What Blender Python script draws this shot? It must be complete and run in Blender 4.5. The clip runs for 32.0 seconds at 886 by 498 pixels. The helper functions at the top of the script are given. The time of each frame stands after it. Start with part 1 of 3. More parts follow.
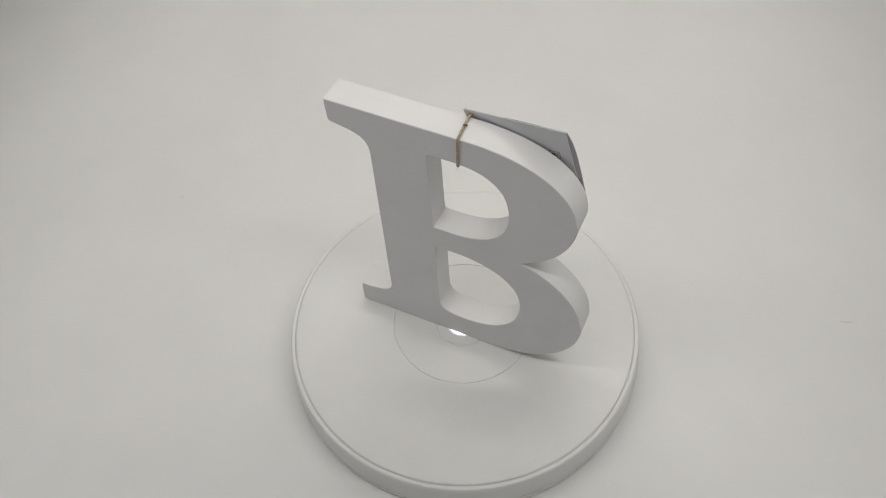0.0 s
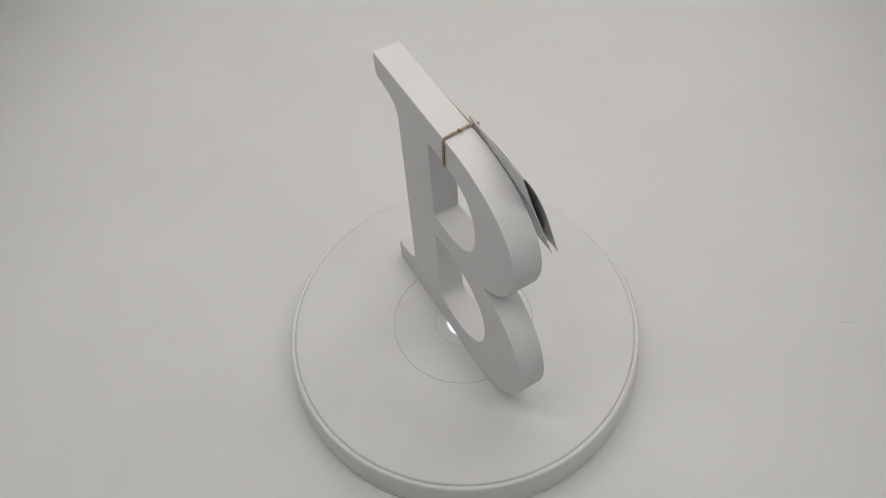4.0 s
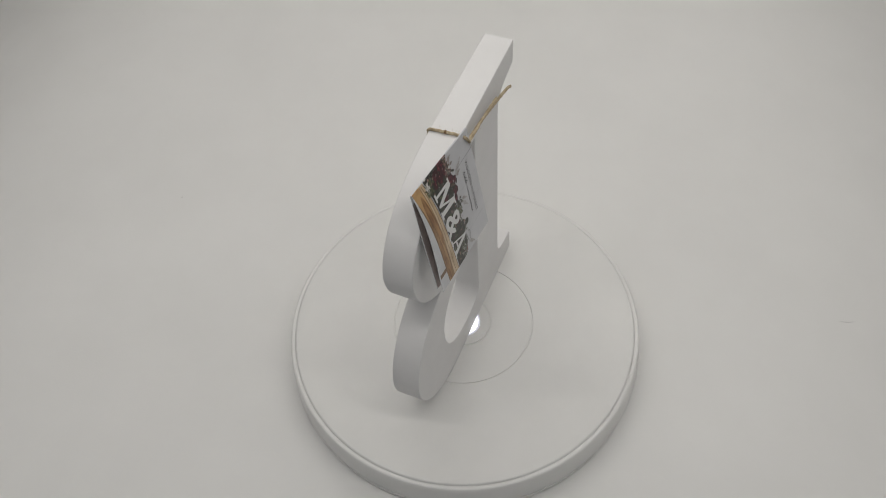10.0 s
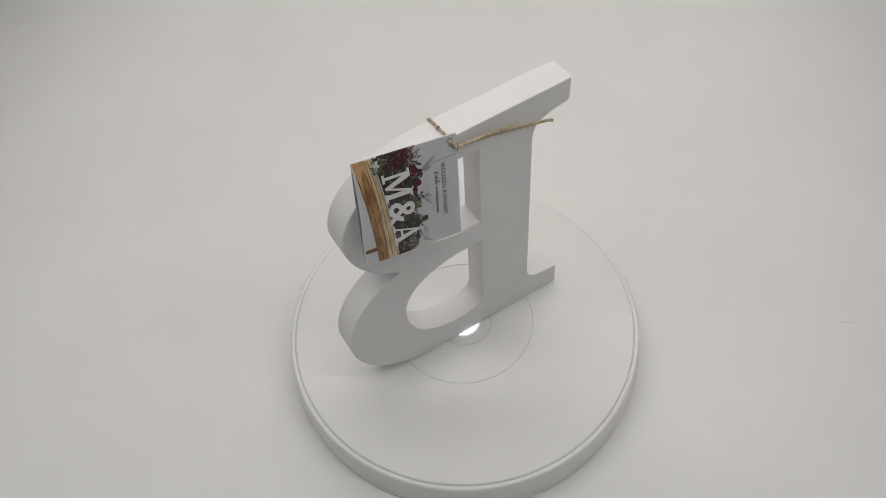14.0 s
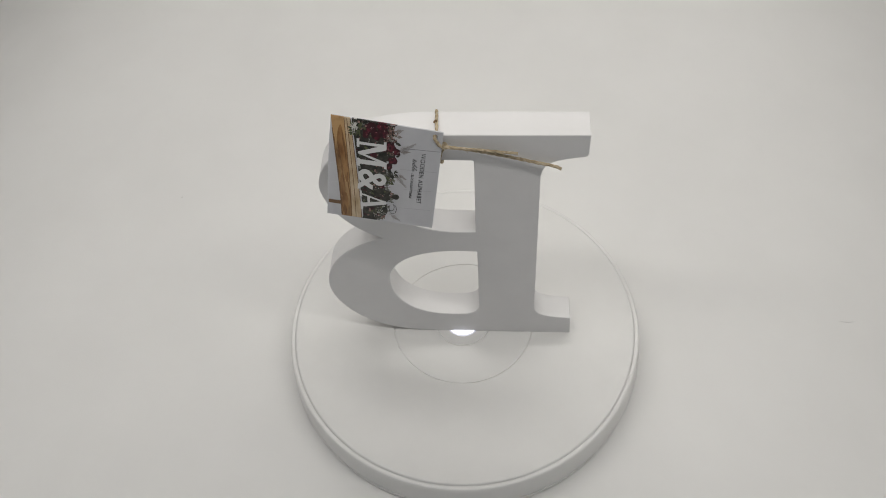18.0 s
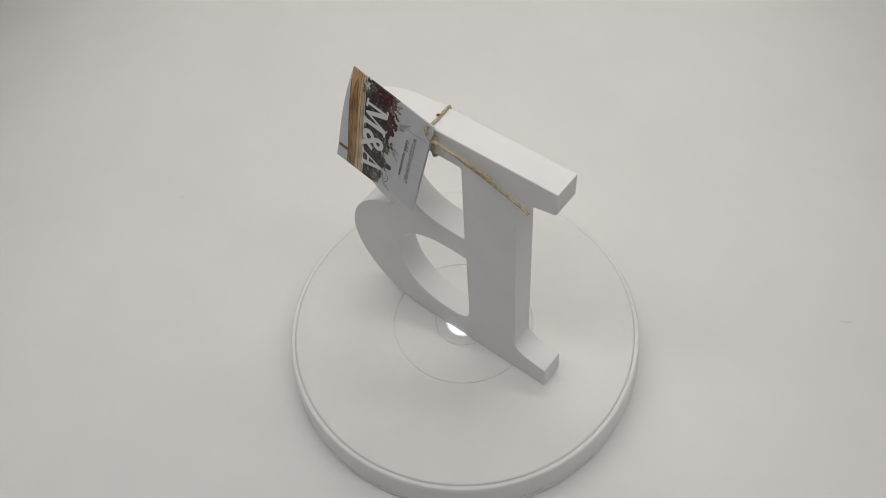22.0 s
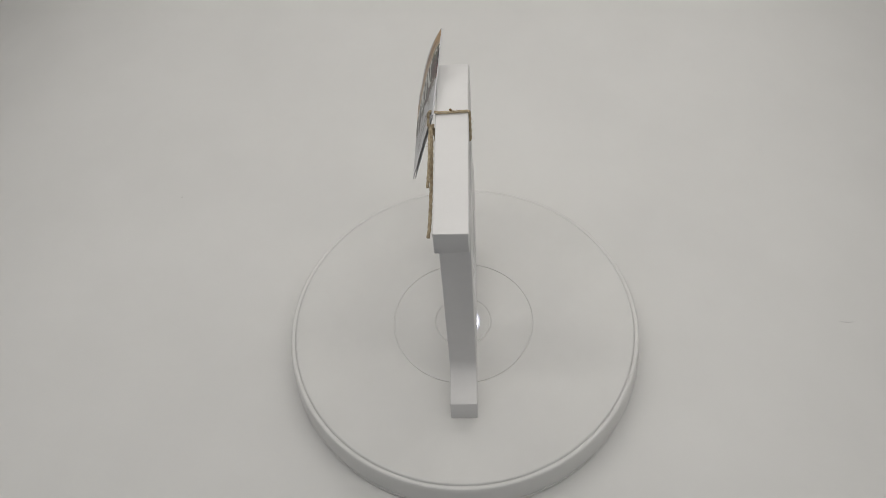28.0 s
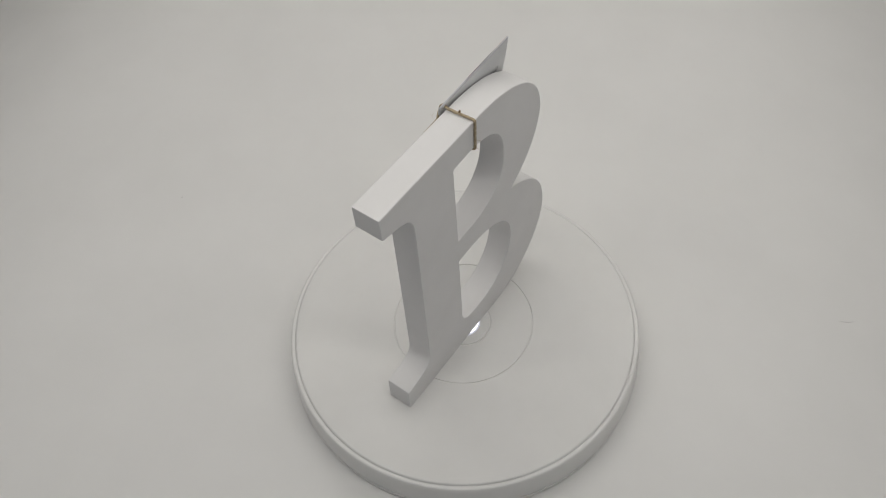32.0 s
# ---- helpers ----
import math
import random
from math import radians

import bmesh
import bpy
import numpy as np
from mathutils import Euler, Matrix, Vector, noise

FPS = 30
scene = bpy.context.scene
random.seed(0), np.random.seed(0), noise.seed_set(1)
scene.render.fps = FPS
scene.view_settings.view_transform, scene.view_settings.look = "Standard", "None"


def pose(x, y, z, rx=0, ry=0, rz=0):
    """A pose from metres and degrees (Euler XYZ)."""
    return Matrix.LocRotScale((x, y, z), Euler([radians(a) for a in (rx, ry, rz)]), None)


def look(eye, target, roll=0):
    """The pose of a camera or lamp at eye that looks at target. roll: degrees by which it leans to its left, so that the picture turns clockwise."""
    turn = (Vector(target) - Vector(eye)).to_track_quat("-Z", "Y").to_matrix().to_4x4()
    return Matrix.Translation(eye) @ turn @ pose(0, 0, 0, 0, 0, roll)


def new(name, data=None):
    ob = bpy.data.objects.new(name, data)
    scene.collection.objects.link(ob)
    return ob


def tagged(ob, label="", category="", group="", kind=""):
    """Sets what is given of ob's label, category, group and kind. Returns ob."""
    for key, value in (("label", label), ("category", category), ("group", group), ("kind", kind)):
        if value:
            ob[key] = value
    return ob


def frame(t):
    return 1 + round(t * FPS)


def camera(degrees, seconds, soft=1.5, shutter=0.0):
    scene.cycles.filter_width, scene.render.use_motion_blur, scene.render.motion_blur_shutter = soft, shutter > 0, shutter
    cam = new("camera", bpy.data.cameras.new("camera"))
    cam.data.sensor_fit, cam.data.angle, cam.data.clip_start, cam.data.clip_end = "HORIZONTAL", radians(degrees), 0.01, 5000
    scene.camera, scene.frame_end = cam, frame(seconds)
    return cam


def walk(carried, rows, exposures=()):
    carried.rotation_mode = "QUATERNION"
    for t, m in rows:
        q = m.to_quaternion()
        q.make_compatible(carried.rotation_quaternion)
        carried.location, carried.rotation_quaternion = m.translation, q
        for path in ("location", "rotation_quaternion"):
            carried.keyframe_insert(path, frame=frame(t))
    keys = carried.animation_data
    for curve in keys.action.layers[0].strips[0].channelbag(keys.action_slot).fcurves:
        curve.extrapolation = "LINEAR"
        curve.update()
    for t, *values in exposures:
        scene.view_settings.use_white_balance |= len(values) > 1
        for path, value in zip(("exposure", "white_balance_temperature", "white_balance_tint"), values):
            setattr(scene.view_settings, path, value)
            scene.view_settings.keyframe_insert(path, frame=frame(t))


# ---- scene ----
cam = camera(54.95, 32.0, 0.95)
EYE = Vector((-0.00806, -0.25662, 0.42649))
PITCH = radians(54.02)
AIM = EYE + Vector((0, math.cos(PITCH), -math.sin(PITCH)))
STAND = look(EYE, AIM, -4.99)
EXPOSURES = [(0, 0.25), (3, 0.17), (6, 0.095), (9, 0.09), (12, 0.175), (14.5, 0.265), (17, 0.31), (20, 0.32), (23, 0.23), (25.5, 0.16), (28, 0.09), (32, 0.09)]
walk(cam, [(0, STAND), (32, STAND)], EXPOSURES)

# the turn of the platter: degrees at the start and per second
TURN_0, TURN_RATE = -28.78, -8.789
FLOOR_Z = -0.0235

# ---- light ----
world = bpy.data.worlds.new("room")
scene.world = world
world.use_nodes = True
world.node_tree.nodes["Background"].inputs[0].default_value = (0.90, 0.94, 1.0, 1)
world.node_tree.nodes["Background"].inputs[1].default_value = 0.128


def area_lamp(name, m, sx, sy, watts, colour):
    data = bpy.data.lights.new(name, "AREA")
    data.shape, data.size, data.size_y, data.energy, data.color = "RECTANGLE", sx, sy, watts, colour
    ob = new(name, data)
    ob.matrix_world = m
    return ob


TENT_TURN = -13
WARM_WHITE = (1.0, 0.979, 0.942)
# two led strips under the tent roof: metres behind the middle, height, tilt towards the middle, watts, width
STRIPS = ((-0.135, 0.62, 0, 1.12, 0.022), (0.31, 0.61, -2, 0.98, 0.055))
STRIP_LENGTH = 0.96
for strip_y, strip_z, strip_tilt, strip_watts, strip_wide in STRIPS:
    area_lamp("strip_light", pose(0, 0, 0, 0, 0, TENT_TURN) @ pose(0, strip_y, strip_z, strip_tilt), STRIP_LENGTH, strip_wide, strip_watts, WARM_WHITE)


# ---- materials ----
def material(name, colour, rough=0.6, spec=0.4, metal=0.0):
    m = bpy.data.materials.new(name)
    m.use_nodes = True
    b = m.node_tree.nodes["Principled BSDF"]
    b.inputs["Base Color"].default_value = (*colour, 1)
    b.inputs["Roughness"].default_value = rough
    b.inputs["Specular IOR Level"].default_value = spec
    b.inputs["Metallic"].default_value = metal
    return m


def node(m, kind, **values):
    n = m.node_tree.nodes.new(kind)
    for key, value in values.items():
        n.inputs[key.replace("_", " ")].default_value = value
    return n


def join(m, a, out, b, into):
    m.node_tree.links.new(a.outputs[out], b.inputs[into])


def grained(name, dark, light, scale, rough=0.6, spec=0.4, bump=0.1, fine=400.0, stretch=(1, 1, 1), depth=0.0002, low=0.35, high=0.65):
    """Two scales of noise: a broad one tints between two colours, a fine one lifts the surface."""
    m = material(name, light, rough, spec)
    b = m.node_tree.nodes["Principled BSDF"]
    co = node(m, "ShaderNodeTexCoord")
    mp = node(m, "ShaderNodeMapping")
    mp.inputs["Scale"].default_value = stretch
    join(m, co, "Object", mp, "Vector")
    n1 = node(m, "ShaderNodeTexNoise", Scale=scale, Detail=5.0, Roughness=0.6)
    n2 = node(m, "ShaderNodeTexNoise", Scale=fine, Detail=3.0, Roughness=0.5)
    join(m, mp, "Vector", n1, "Vector")
    join(m, mp, "Vector", n2, "Vector")
    ramp = node(m, "ShaderNodeValToRGB")
    ramp.color_ramp.elements[0].position, ramp.color_ramp.elements[1].position = low, high
    ramp.color_ramp.elements[0].color, ramp.color_ramp.elements[1].color = (*dark, 1), (*light, 1)
    join(m, n1, "Fac", ramp, "Fac")
    join(m, ramp, "Color", b, "Base Color")
    bp = node(m, "ShaderNodeBump", Strength=bump, Distance=depth)
    join(m, n2, "Fac", bp, "Height")
    join(m, bp, "Normal", b, "Normal")
    return m


SHEET = grained("white_backdrop_sheet", (0.77, 0.762, 0.745), (0.80, 0.792, 0.775), 9, 0.55, 0.3, 0.15, 900)
FABRIC = grained("pale_tent_fabric", (0.86, 0.857, 0.85), (0.90, 0.897, 0.89), 12, 0.8, 0.2, 0.2, 1200)
PLASTIC = grained("white_plastic", (0.765, 0.757, 0.738), (0.79, 0.782, 0.763), 30, 0.42, 0.45, 0.06, 1500)
PAINT = grained("white_painted_mdf", (0.75, 0.739, 0.733), (0.775, 0.764, 0.758), 45, 0.6, 0.22, 0.12, 1400)
PAPER = grained("grey_white_card", (0.54, 0.54, 0.56), (0.59, 0.59, 0.61), 60, 0.3, 0.5, 0.05, 1500)
CARD = grained("white_card_back", (0.72, 0.72, 0.73), (0.77, 0.77, 0.78), 60, 0.35, 0.45, 0.05, 1500)
for thin, weight, depth in ((PAPER, 0.55, 0.0012), (CARD, 0.55, 0.0012), (PLASTIC, 0.45, 0.0025)):
    shader = thin.node_tree.nodes["Principled BSDF"]
    shader.inputs["Subsurface Weight"].default_value = weight
    shader.inputs["Subsurface Scale"].default_value = depth
    shader.inputs["Subsurface Radius"].default_value = (1.0, 1.0, 1.0)
TWINE = grained("jute_fibre", (0.27, 0.21, 0.13), (0.62, 0.52, 0.37), 600, 0.85, 0.2, 0.35, 2500, (1, 1, 1), 0.0003, 0.3, 0.7)
TWINE_DARK = grained("dark_jute_fibre", (0.10, 0.06, 0.03), (0.26, 0.17, 0.09), 500, 0.9, 0.15, 0.6, 2500, (1, 1, 1), 0.0004)
WOOD = grained("printed_brown_wood", (0.11, 0.045, 0.016), (0.50, 0.31, 0.14), 110, 0.3, 0.5, 0.02, 900, (1, 1, 0.4), 0.0001, 0.30, 0.55)
RAIL = grained("printed_pale_wood", (0.42, 0.30, 0.17), (0.64, 0.51, 0.35), 420, 0.3, 0.5, 0.02, 900, (1, 1, 0.12), 0.0001)
WOOD_MID = grained("printed_reddish_wood", (0.19, 0.085, 0.03), (0.40, 0.22, 0.09), 160, 0.3, 0.5, 0.0, 900, (1, 1, 0.35))
WOOD_DEEP = grained("printed_deep_brown_wood", (0.14, 0.065, 0.026), (0.29, 0.155, 0.066), 200, 0.3, 0.5, 0.0, 900, (1, 1, 0.35))
WOOD_DARK = material("printed_dark_wood", (0.17, 0.095, 0.045), 0.3, 0.5)
INK = material("dark_grey_ink", (0.022, 0.022, 0.025), 0.5)
INK_SOFT = material("grey_ink", (0.25, 0.25, 0.265), 0.5)
INK_FAINT = material("faint_grey_ink", (0.43, 0.43, 0.45), 0.5)
INK_PALE = material("pale_ink", (0.66, 0.66, 0.68), 0.5)
LETTER_INK = material("printed_white", (0.68, 0.68, 0.67), 0.3, 0.5)
LEAF_DARK = grained("printed_dark_leaves", (0.014, 0.015, 0.012), (0.062, 0.058, 0.046), 420, 0.3, 0.5, 0.0)
LEAF = grained("printed_green_leaves", (0.035, 0.045, 0.02), (0.125, 0.135, 0.068), 900, 0.3, 0.5, 0.0)
LEAF_GREY = grained("printed_grey_leaves", (0.10, 0.105, 0.09), (0.24, 0.24, 0.21), 900, 0.3, 0.5, 0.0)
ROSE_DARK = grained("printed_dark_burgundy", (0.022, 0.005, 0.008), (0.065, 0.014, 0.02), 600, 0.3, 0.5, 0.0)
ROSE_PALE = grained("printed_pale_rose", (0.22, 0.06, 0.07), (0.36, 0.15, 0.15), 800, 0.3, 0.5, 0.0)
ROSE = grained("printed_burgundy_petals", (0.05, 0.007, 0.014), (0.15, 0.02, 0.035), 800, 0.3, 0.5, 0.0)
BLUSH = grained("printed_blush_petals", (0.17, 0.085, 0.075), (0.38, 0.24, 0.21), 800, 0.3, 0.5, 0.0)
CREAM = grained("printed_cream_petals", (0.48, 0.46, 0.42), (0.68, 0.67, 0.64), 800, 0.3, 0.5, 0.0)
TWIG = grained("printed_twigs", (0.22, 0.19, 0.17), (0.36, 0.33, 0.31), 900, 0.3, 0.5, 0.0)
LINING = grained("dark_printed_lining", (0.42, 0.35, 0.32), (0.54, 0.46, 0.43), 120, 0.5, 0.3, 0.0)
DUST = material("dust_fibre", (0.24, 0.23, 0.21), 0.9, 0.1)


def glow(name, colour, strength):
    m = material(name, (0.7, 0.7, 0.74), 0.3)
    b = m.node_tree.nodes["Principled BSDF"]
    b.inputs["Emission Color"].default_value = (*colour, 1)
    b.inputs["Emission Strength"].default_value = strength
    return m


LED = glow("lit_led", (0.93, 0.93, 1.0), 1.5)
LED_RIM = glow("lit_lens", (0.86, 0.86, 1.0), 0.3)
PANEL_GLOW = glow("lit_diffuser", (1.0, 0.985, 0.95), 1.6)
HOUSING = grained("grey_aluminium", (0.45, 0.45, 0.46), (0.55, 0.55, 0.56), 40, 0.4, 0.5, 0.1, 800)


# ---- mesh helpers ----
def link_mesh(name, bm, mat, parent=None, label="", smooth=False, crease=30):
    me = bpy.data.meshes.new(name)
    bmesh.ops.recalc_face_normals(bm, faces=bm.faces) if smooth is not None else None
    bm.to_mesh(me)
    bm.free()
    me.materials.append(mat)
    if smooth:
        for f in me.polygons:
            f.use_smooth = True
        me.set_sharp_from_angle(angle=radians(crease))
    ob = new(name, me)
    ob.parent = parent
    if label:
        tagged(ob, label)
    return ob


def part(name, bm, mat, parent, label="", smooth=False, crease=30):
    return link_mesh(name, bm, mat, parent, label, smooth, crease)


def box(x0, x1, y0, y1, z0, z1):
    bm = bmesh.new()
    bmesh.ops.create_cube(bm, size=1)
    for v in bm.verts:
        v.co = Vector(((x0 + x1) / 2 + v.co.x * (x1 - x0), (y0 + y1) / 2 + v.co.y * (y1 - y0), (z0 + z1) / 2 + v.co.z * (z1 - z0)))
    return bm


def lathe(profile, n=256):
    """Turn (radius, height) pairs in metres about the z axis; a radius of 0 closes to a point."""
    bm = bmesh.new()
    rings = []
    for r, z in profile:
        if r < 1e-7:
            rings.append([bm.verts.new((0, 0, z))])
        else:
            rings.append([bm.verts.new((r * math.cos(2 * math.pi * i / n), r * math.sin(2 * math.pi * i / n), z)) for i in range(n)])
    for a, b in zip(rings, rings[1:]):
        for i in range(n):
            j = (i + 1) % n
            if len(a) == 1 and len(b) == 1:
                continue
            if len(a) == 1:
                bm.faces.new((a[0], b[i], b[j]))
            elif len(b) == 1:
                bm.faces.new((a[i], b[0], a[j]))
            else:
                bm.faces.new((a[i], b[i], b[j], a[j]))
    return bm


def bezier(p0, p1, p2, p3, n):
    out = []
    for i in range(n):
        t = i / n
        s = 1 - t
        out.append(tuple(s ** 3 * a + 3 * s * s * t * b + 3 * s * t * t * c + t ** 3 * d for a, b, c, d in zip(p0, p1, p2, p3)))
    return out


def smooth_path(points, step=0.0004):
    """A rounded line through points, evenly stepped (Catmull-Rom)."""
    pts = [Vector(p) * 0.001 for p in points]
    pts = [pts[0] * 2 - pts[1]] + pts + [pts[-1] * 2 - pts[-2]]
    out = []
    for a, b, c, d in zip(pts, pts[1:], pts[2:], pts[3:]):
        n = max(2, int((c - b).length / step))
        for i in range(n):
            t = i / n
            out.append(0.5 * ((2 * b) + (c - a) * t + (2 * a - 5 * b + 4 * c - d) * t * t + (3 * b - a - 3 * c + d) * t ** 3))
    return out + [pts[-2]]


# ---- the backdrop and the unseen, assumed tent round it ----
def edge_shade_profile(lo, hi, r_lo, r_hi, low, n=24):
    """Across the table: up from the hanging edge, over the rounded side, along the top, over and down. The rounding is
    shaped to shade the sheet's edges.
    """
    pts = [(lo - r_lo, low)]
    for i in range(n + 1):
        a = math.pi / 2 * i / n
        pts.append((lo - r_lo * math.cos(a), FLOOR_Z - r_lo + r_lo * math.sin(a)))
    for i in range(n + 1):
        a = math.pi / 2 * i / n
        pts.append((hi + r_hi * math.sin(a), FLOOR_Z - r_hi + r_hi * math.cos(a)))
    pts.append((hi + r_hi, low))
    return pts


TENT_H, TENT_LOW, TENT_LEFT, TENT_RIGHT, TENT_FRONT, TENT_BACK = 0.66, -0.75, -0.80, 0.66, -0.46, 0.50
TENT = pose(0, 0, 0, 0, 0, TENT_TURN)


def build_tent():
    # sides fall away from the strips so the sheet darkens left and right
    prof = edge_shade_profile(-0.252, 0.10, 0.54, 0.51, -0.65)
    bm = bmesh.new()
    rows = []
    for y in np.linspace(TENT_FRONT, TENT_BACK - 0.002, 25):
        rows.append([bm.verts.new((x, y, z)) for x, z in prof])
    for a, b in zip(rows, rows[1:]):
        for i in range(len(a) - 1):
            bm.faces.new((a[i], a[i + 1], b[i + 1], b[i]))
    sheet = link_mesh("backdrop", bm, SHEET, smooth=True)
    mod = sheet.modifiers.new("thickness", "SOLIDIFY")
    mod.thickness, mod.offset = 0.001, -1
    sheet.matrix_world = TENT
    tagged(sheet, "seamless white backdrop sheet, sides curved down to darken its edges", "backdrop", kind="structure")
    top = FLOOR_Z - 0.004
    # walls and roof are out of view, added to bounce fill onto the letter
    for name, m, label, category, bounds in (
            ("bounce_wall_back", SHEET, "plain white back wall, unseen, added to bounce light", "wall", (TENT_LEFT, TENT_RIGHT, TENT_BACK, TENT_BACK + 0.004, TENT_LOW, TENT_H)),
            ("bounce_wall_left", FABRIC, "plain light fabric side wall, unseen, added to bounce fill light", "wall", (TENT_LEFT - 0.004, TENT_LEFT, TENT_FRONT, TENT_BACK, TENT_LOW, TENT_H)),
            # set nearer than the left one to brighten faces turned right
            ("bounce_wall_right", FABRIC, "plain light fabric side wall, unseen, added to bounce fill light", "wall", (TENT_RIGHT, TENT_RIGHT + 0.004, TENT_FRONT, TENT_BACK, TENT_LOW, TENT_H)),
            ("ceiling", FABRIC, "plain light fabric roof, unseen, added to bounce light down", "ceiling", (TENT_LEFT - 0.004, TENT_RIGHT + 0.004, TENT_FRONT, TENT_BACK + 0.004, TENT_H + 0.002, TENT_H + 0.006)),
            ("ground", HOUSING, "plain grey floor under the photo tent", "floor", (-2.0, 2.0, -2.0, 2.0, TENT_LOW - 0.05, TENT_LOW - 0.002))):
        ob = link_mesh(name, box(*bounds), m)
        ob.matrix_world = TENT
        tagged(ob, label, category, kind="structure")
    table = tagged(new("table"), "plain grey table under the white sheet", "table")
    table.matrix_world = TENT
    part("tabletop", box(-0.22, 0.16, TENT_FRONT + 0.01, TENT_BACK - 0.01, top - 0.03, top), HOUSING, table)
    for x in (-0.19, 0.13):
        for y in (TENT_FRONT + 0.04, TENT_BACK - 0.04):
            part("leg", box(x - 0.02, x + 0.02, y - 0.02, y + 0.02, TENT_LOW, top - 0.03), HOUSING, table)


build_tent()


def build_led_strip(y, z, tilt, width):
    root = tagged(new("led_strip"), "slim grey led strip lamp under the tent roof", "lamp", "lamps under the tent roof")
    root.matrix_world = pose(0, 0, 0, 0, 0, TENT_TURN) @ pose(0, y, z, tilt)
    half, wide = STRIP_LENGTH / 2, width / 2
    part("housing", box(-half - 0.01, half + 0.01, -wide - 0.004, wide + 0.004, 0.006, 0.018), HOUSING, root, "grey metal housing")
    part("diffuser", box(-half, half, -wide, wide, 0.002, 0.0055), PANEL_GLOW, root, "lit white diffuser")


for strip_y, strip_z, strip_tilt, strip_watts, strip_wide in STRIPS:
    build_led_strip(strip_y, strip_z, strip_tilt, strip_wide)


# ---- the turntable ----
def build_turntable():
    root = tagged(new("turntable"), "round white plastic motorised turntable with a lit hub", "turntable")
    mm = 0.001
    base = [(0, -22.4), (101.0, -22.4), (101.3, -23.35), (102.1, -23.25), (102.6, -20.6), (102.4, -19.9), (100.2, -19.7), (100.2, -18.9),
            (102.1, -18.7), (102.25, -17.5), (101.95, -10.0), (101.45, -4.5), (101.05, -2.3), (100.75, -1.4), (100.45, -0.9), (100.05, -0.62), (99.7, -0.52),
            (99.45, -0.54), (99.1, -0.62), (98.75, -0.74), (98.5, -0.80), (97.0, -0.95), (97.0, -4.0), (0, -4.0)]
    part("base", lathe([(r * mm, z * mm) for r, z in base]), PLASTIC, root, "white plastic base with a seam near its foot", True, 24)
    for i in range(4):
        a = radians(45 + 90 * i)
        foot = lathe([(0, -23.5 * mm), (7 * mm, -23.5 * mm), (7 * mm, -22.3 * mm), (0, -22.3 * mm)], 24)
        bmesh.ops.translate(foot, verts=foot.verts, vec=(0.085 * math.cos(a), 0.085 * math.sin(a), 0))
        part("foot", foot, HOUSING, root, "grey rubber foot")
    platter = [(9.9, -2.6), (9.9, -0.25), (10.2, 0.0), (15.2, 0.0), (15.4, -0.06), (15.5, -0.4), (15.75, -0.45), (16.6, 0.0), (39.5, 0.0), (39.7, -0.05), (39.85, -0.5), (40.35, -0.5), (40.5, -0.05), (40.7, 0.0),
               (96.9, 0.0), (97.25, -0.05), (97.6, -0.18), (97.95, -0.4), (98.2, -0.6), (98.38, -0.78), (96.8, -0.9), (96.8, -3.2), (9.9, -3.2), (9.9, -2.6)]
    disc = part("platter", lathe([(r * mm, z * mm) for r, z in platter]), PLASTIC, root, "flat white turning plate with two fine rings", True, 10)
    lens = [(9.85, -2.4), (9.8, -0.3), (9.5, -0.1), (9.1, -0.12), (8.85, -0.4), (8.7, -0.6), (8.65, -2.4)]
    part("lens", lathe([(r * mm, z * mm) for r, z in lens], 96), LED_RIM, disc, "frosted lens ring of the lit hub", True)
    led = [(4.9, -2.4), (5.0, -1.3), (5.5, -0.8), (7.9, -0.6), (8.5, -0.9), (8.55, -2.4)]
    part("light", lathe([(r * mm, z * mm) for r, z in led], 96), LED, disc, "bright white led ring", True)
    cap = [(0, -0.9), (1.8, -0.9), (2.1, -1.5), (3.1, -1.6), (3.6, -1.1), (4.7, -1.1), (4.8, -2.4), (0, -2.4)]
    part("cap", lathe([(r * mm, z * mm) for r, z in cap], 96), LED_RIM, disc, "stepped frosted cap in the hub's middle", True)
    return root, disc


TURNTABLE, PLATTER = build_turntable()


# ---- the letter ----
FRONT_Y, BACK_Y = -0.0079, 0.0063
LEAN = 0.003


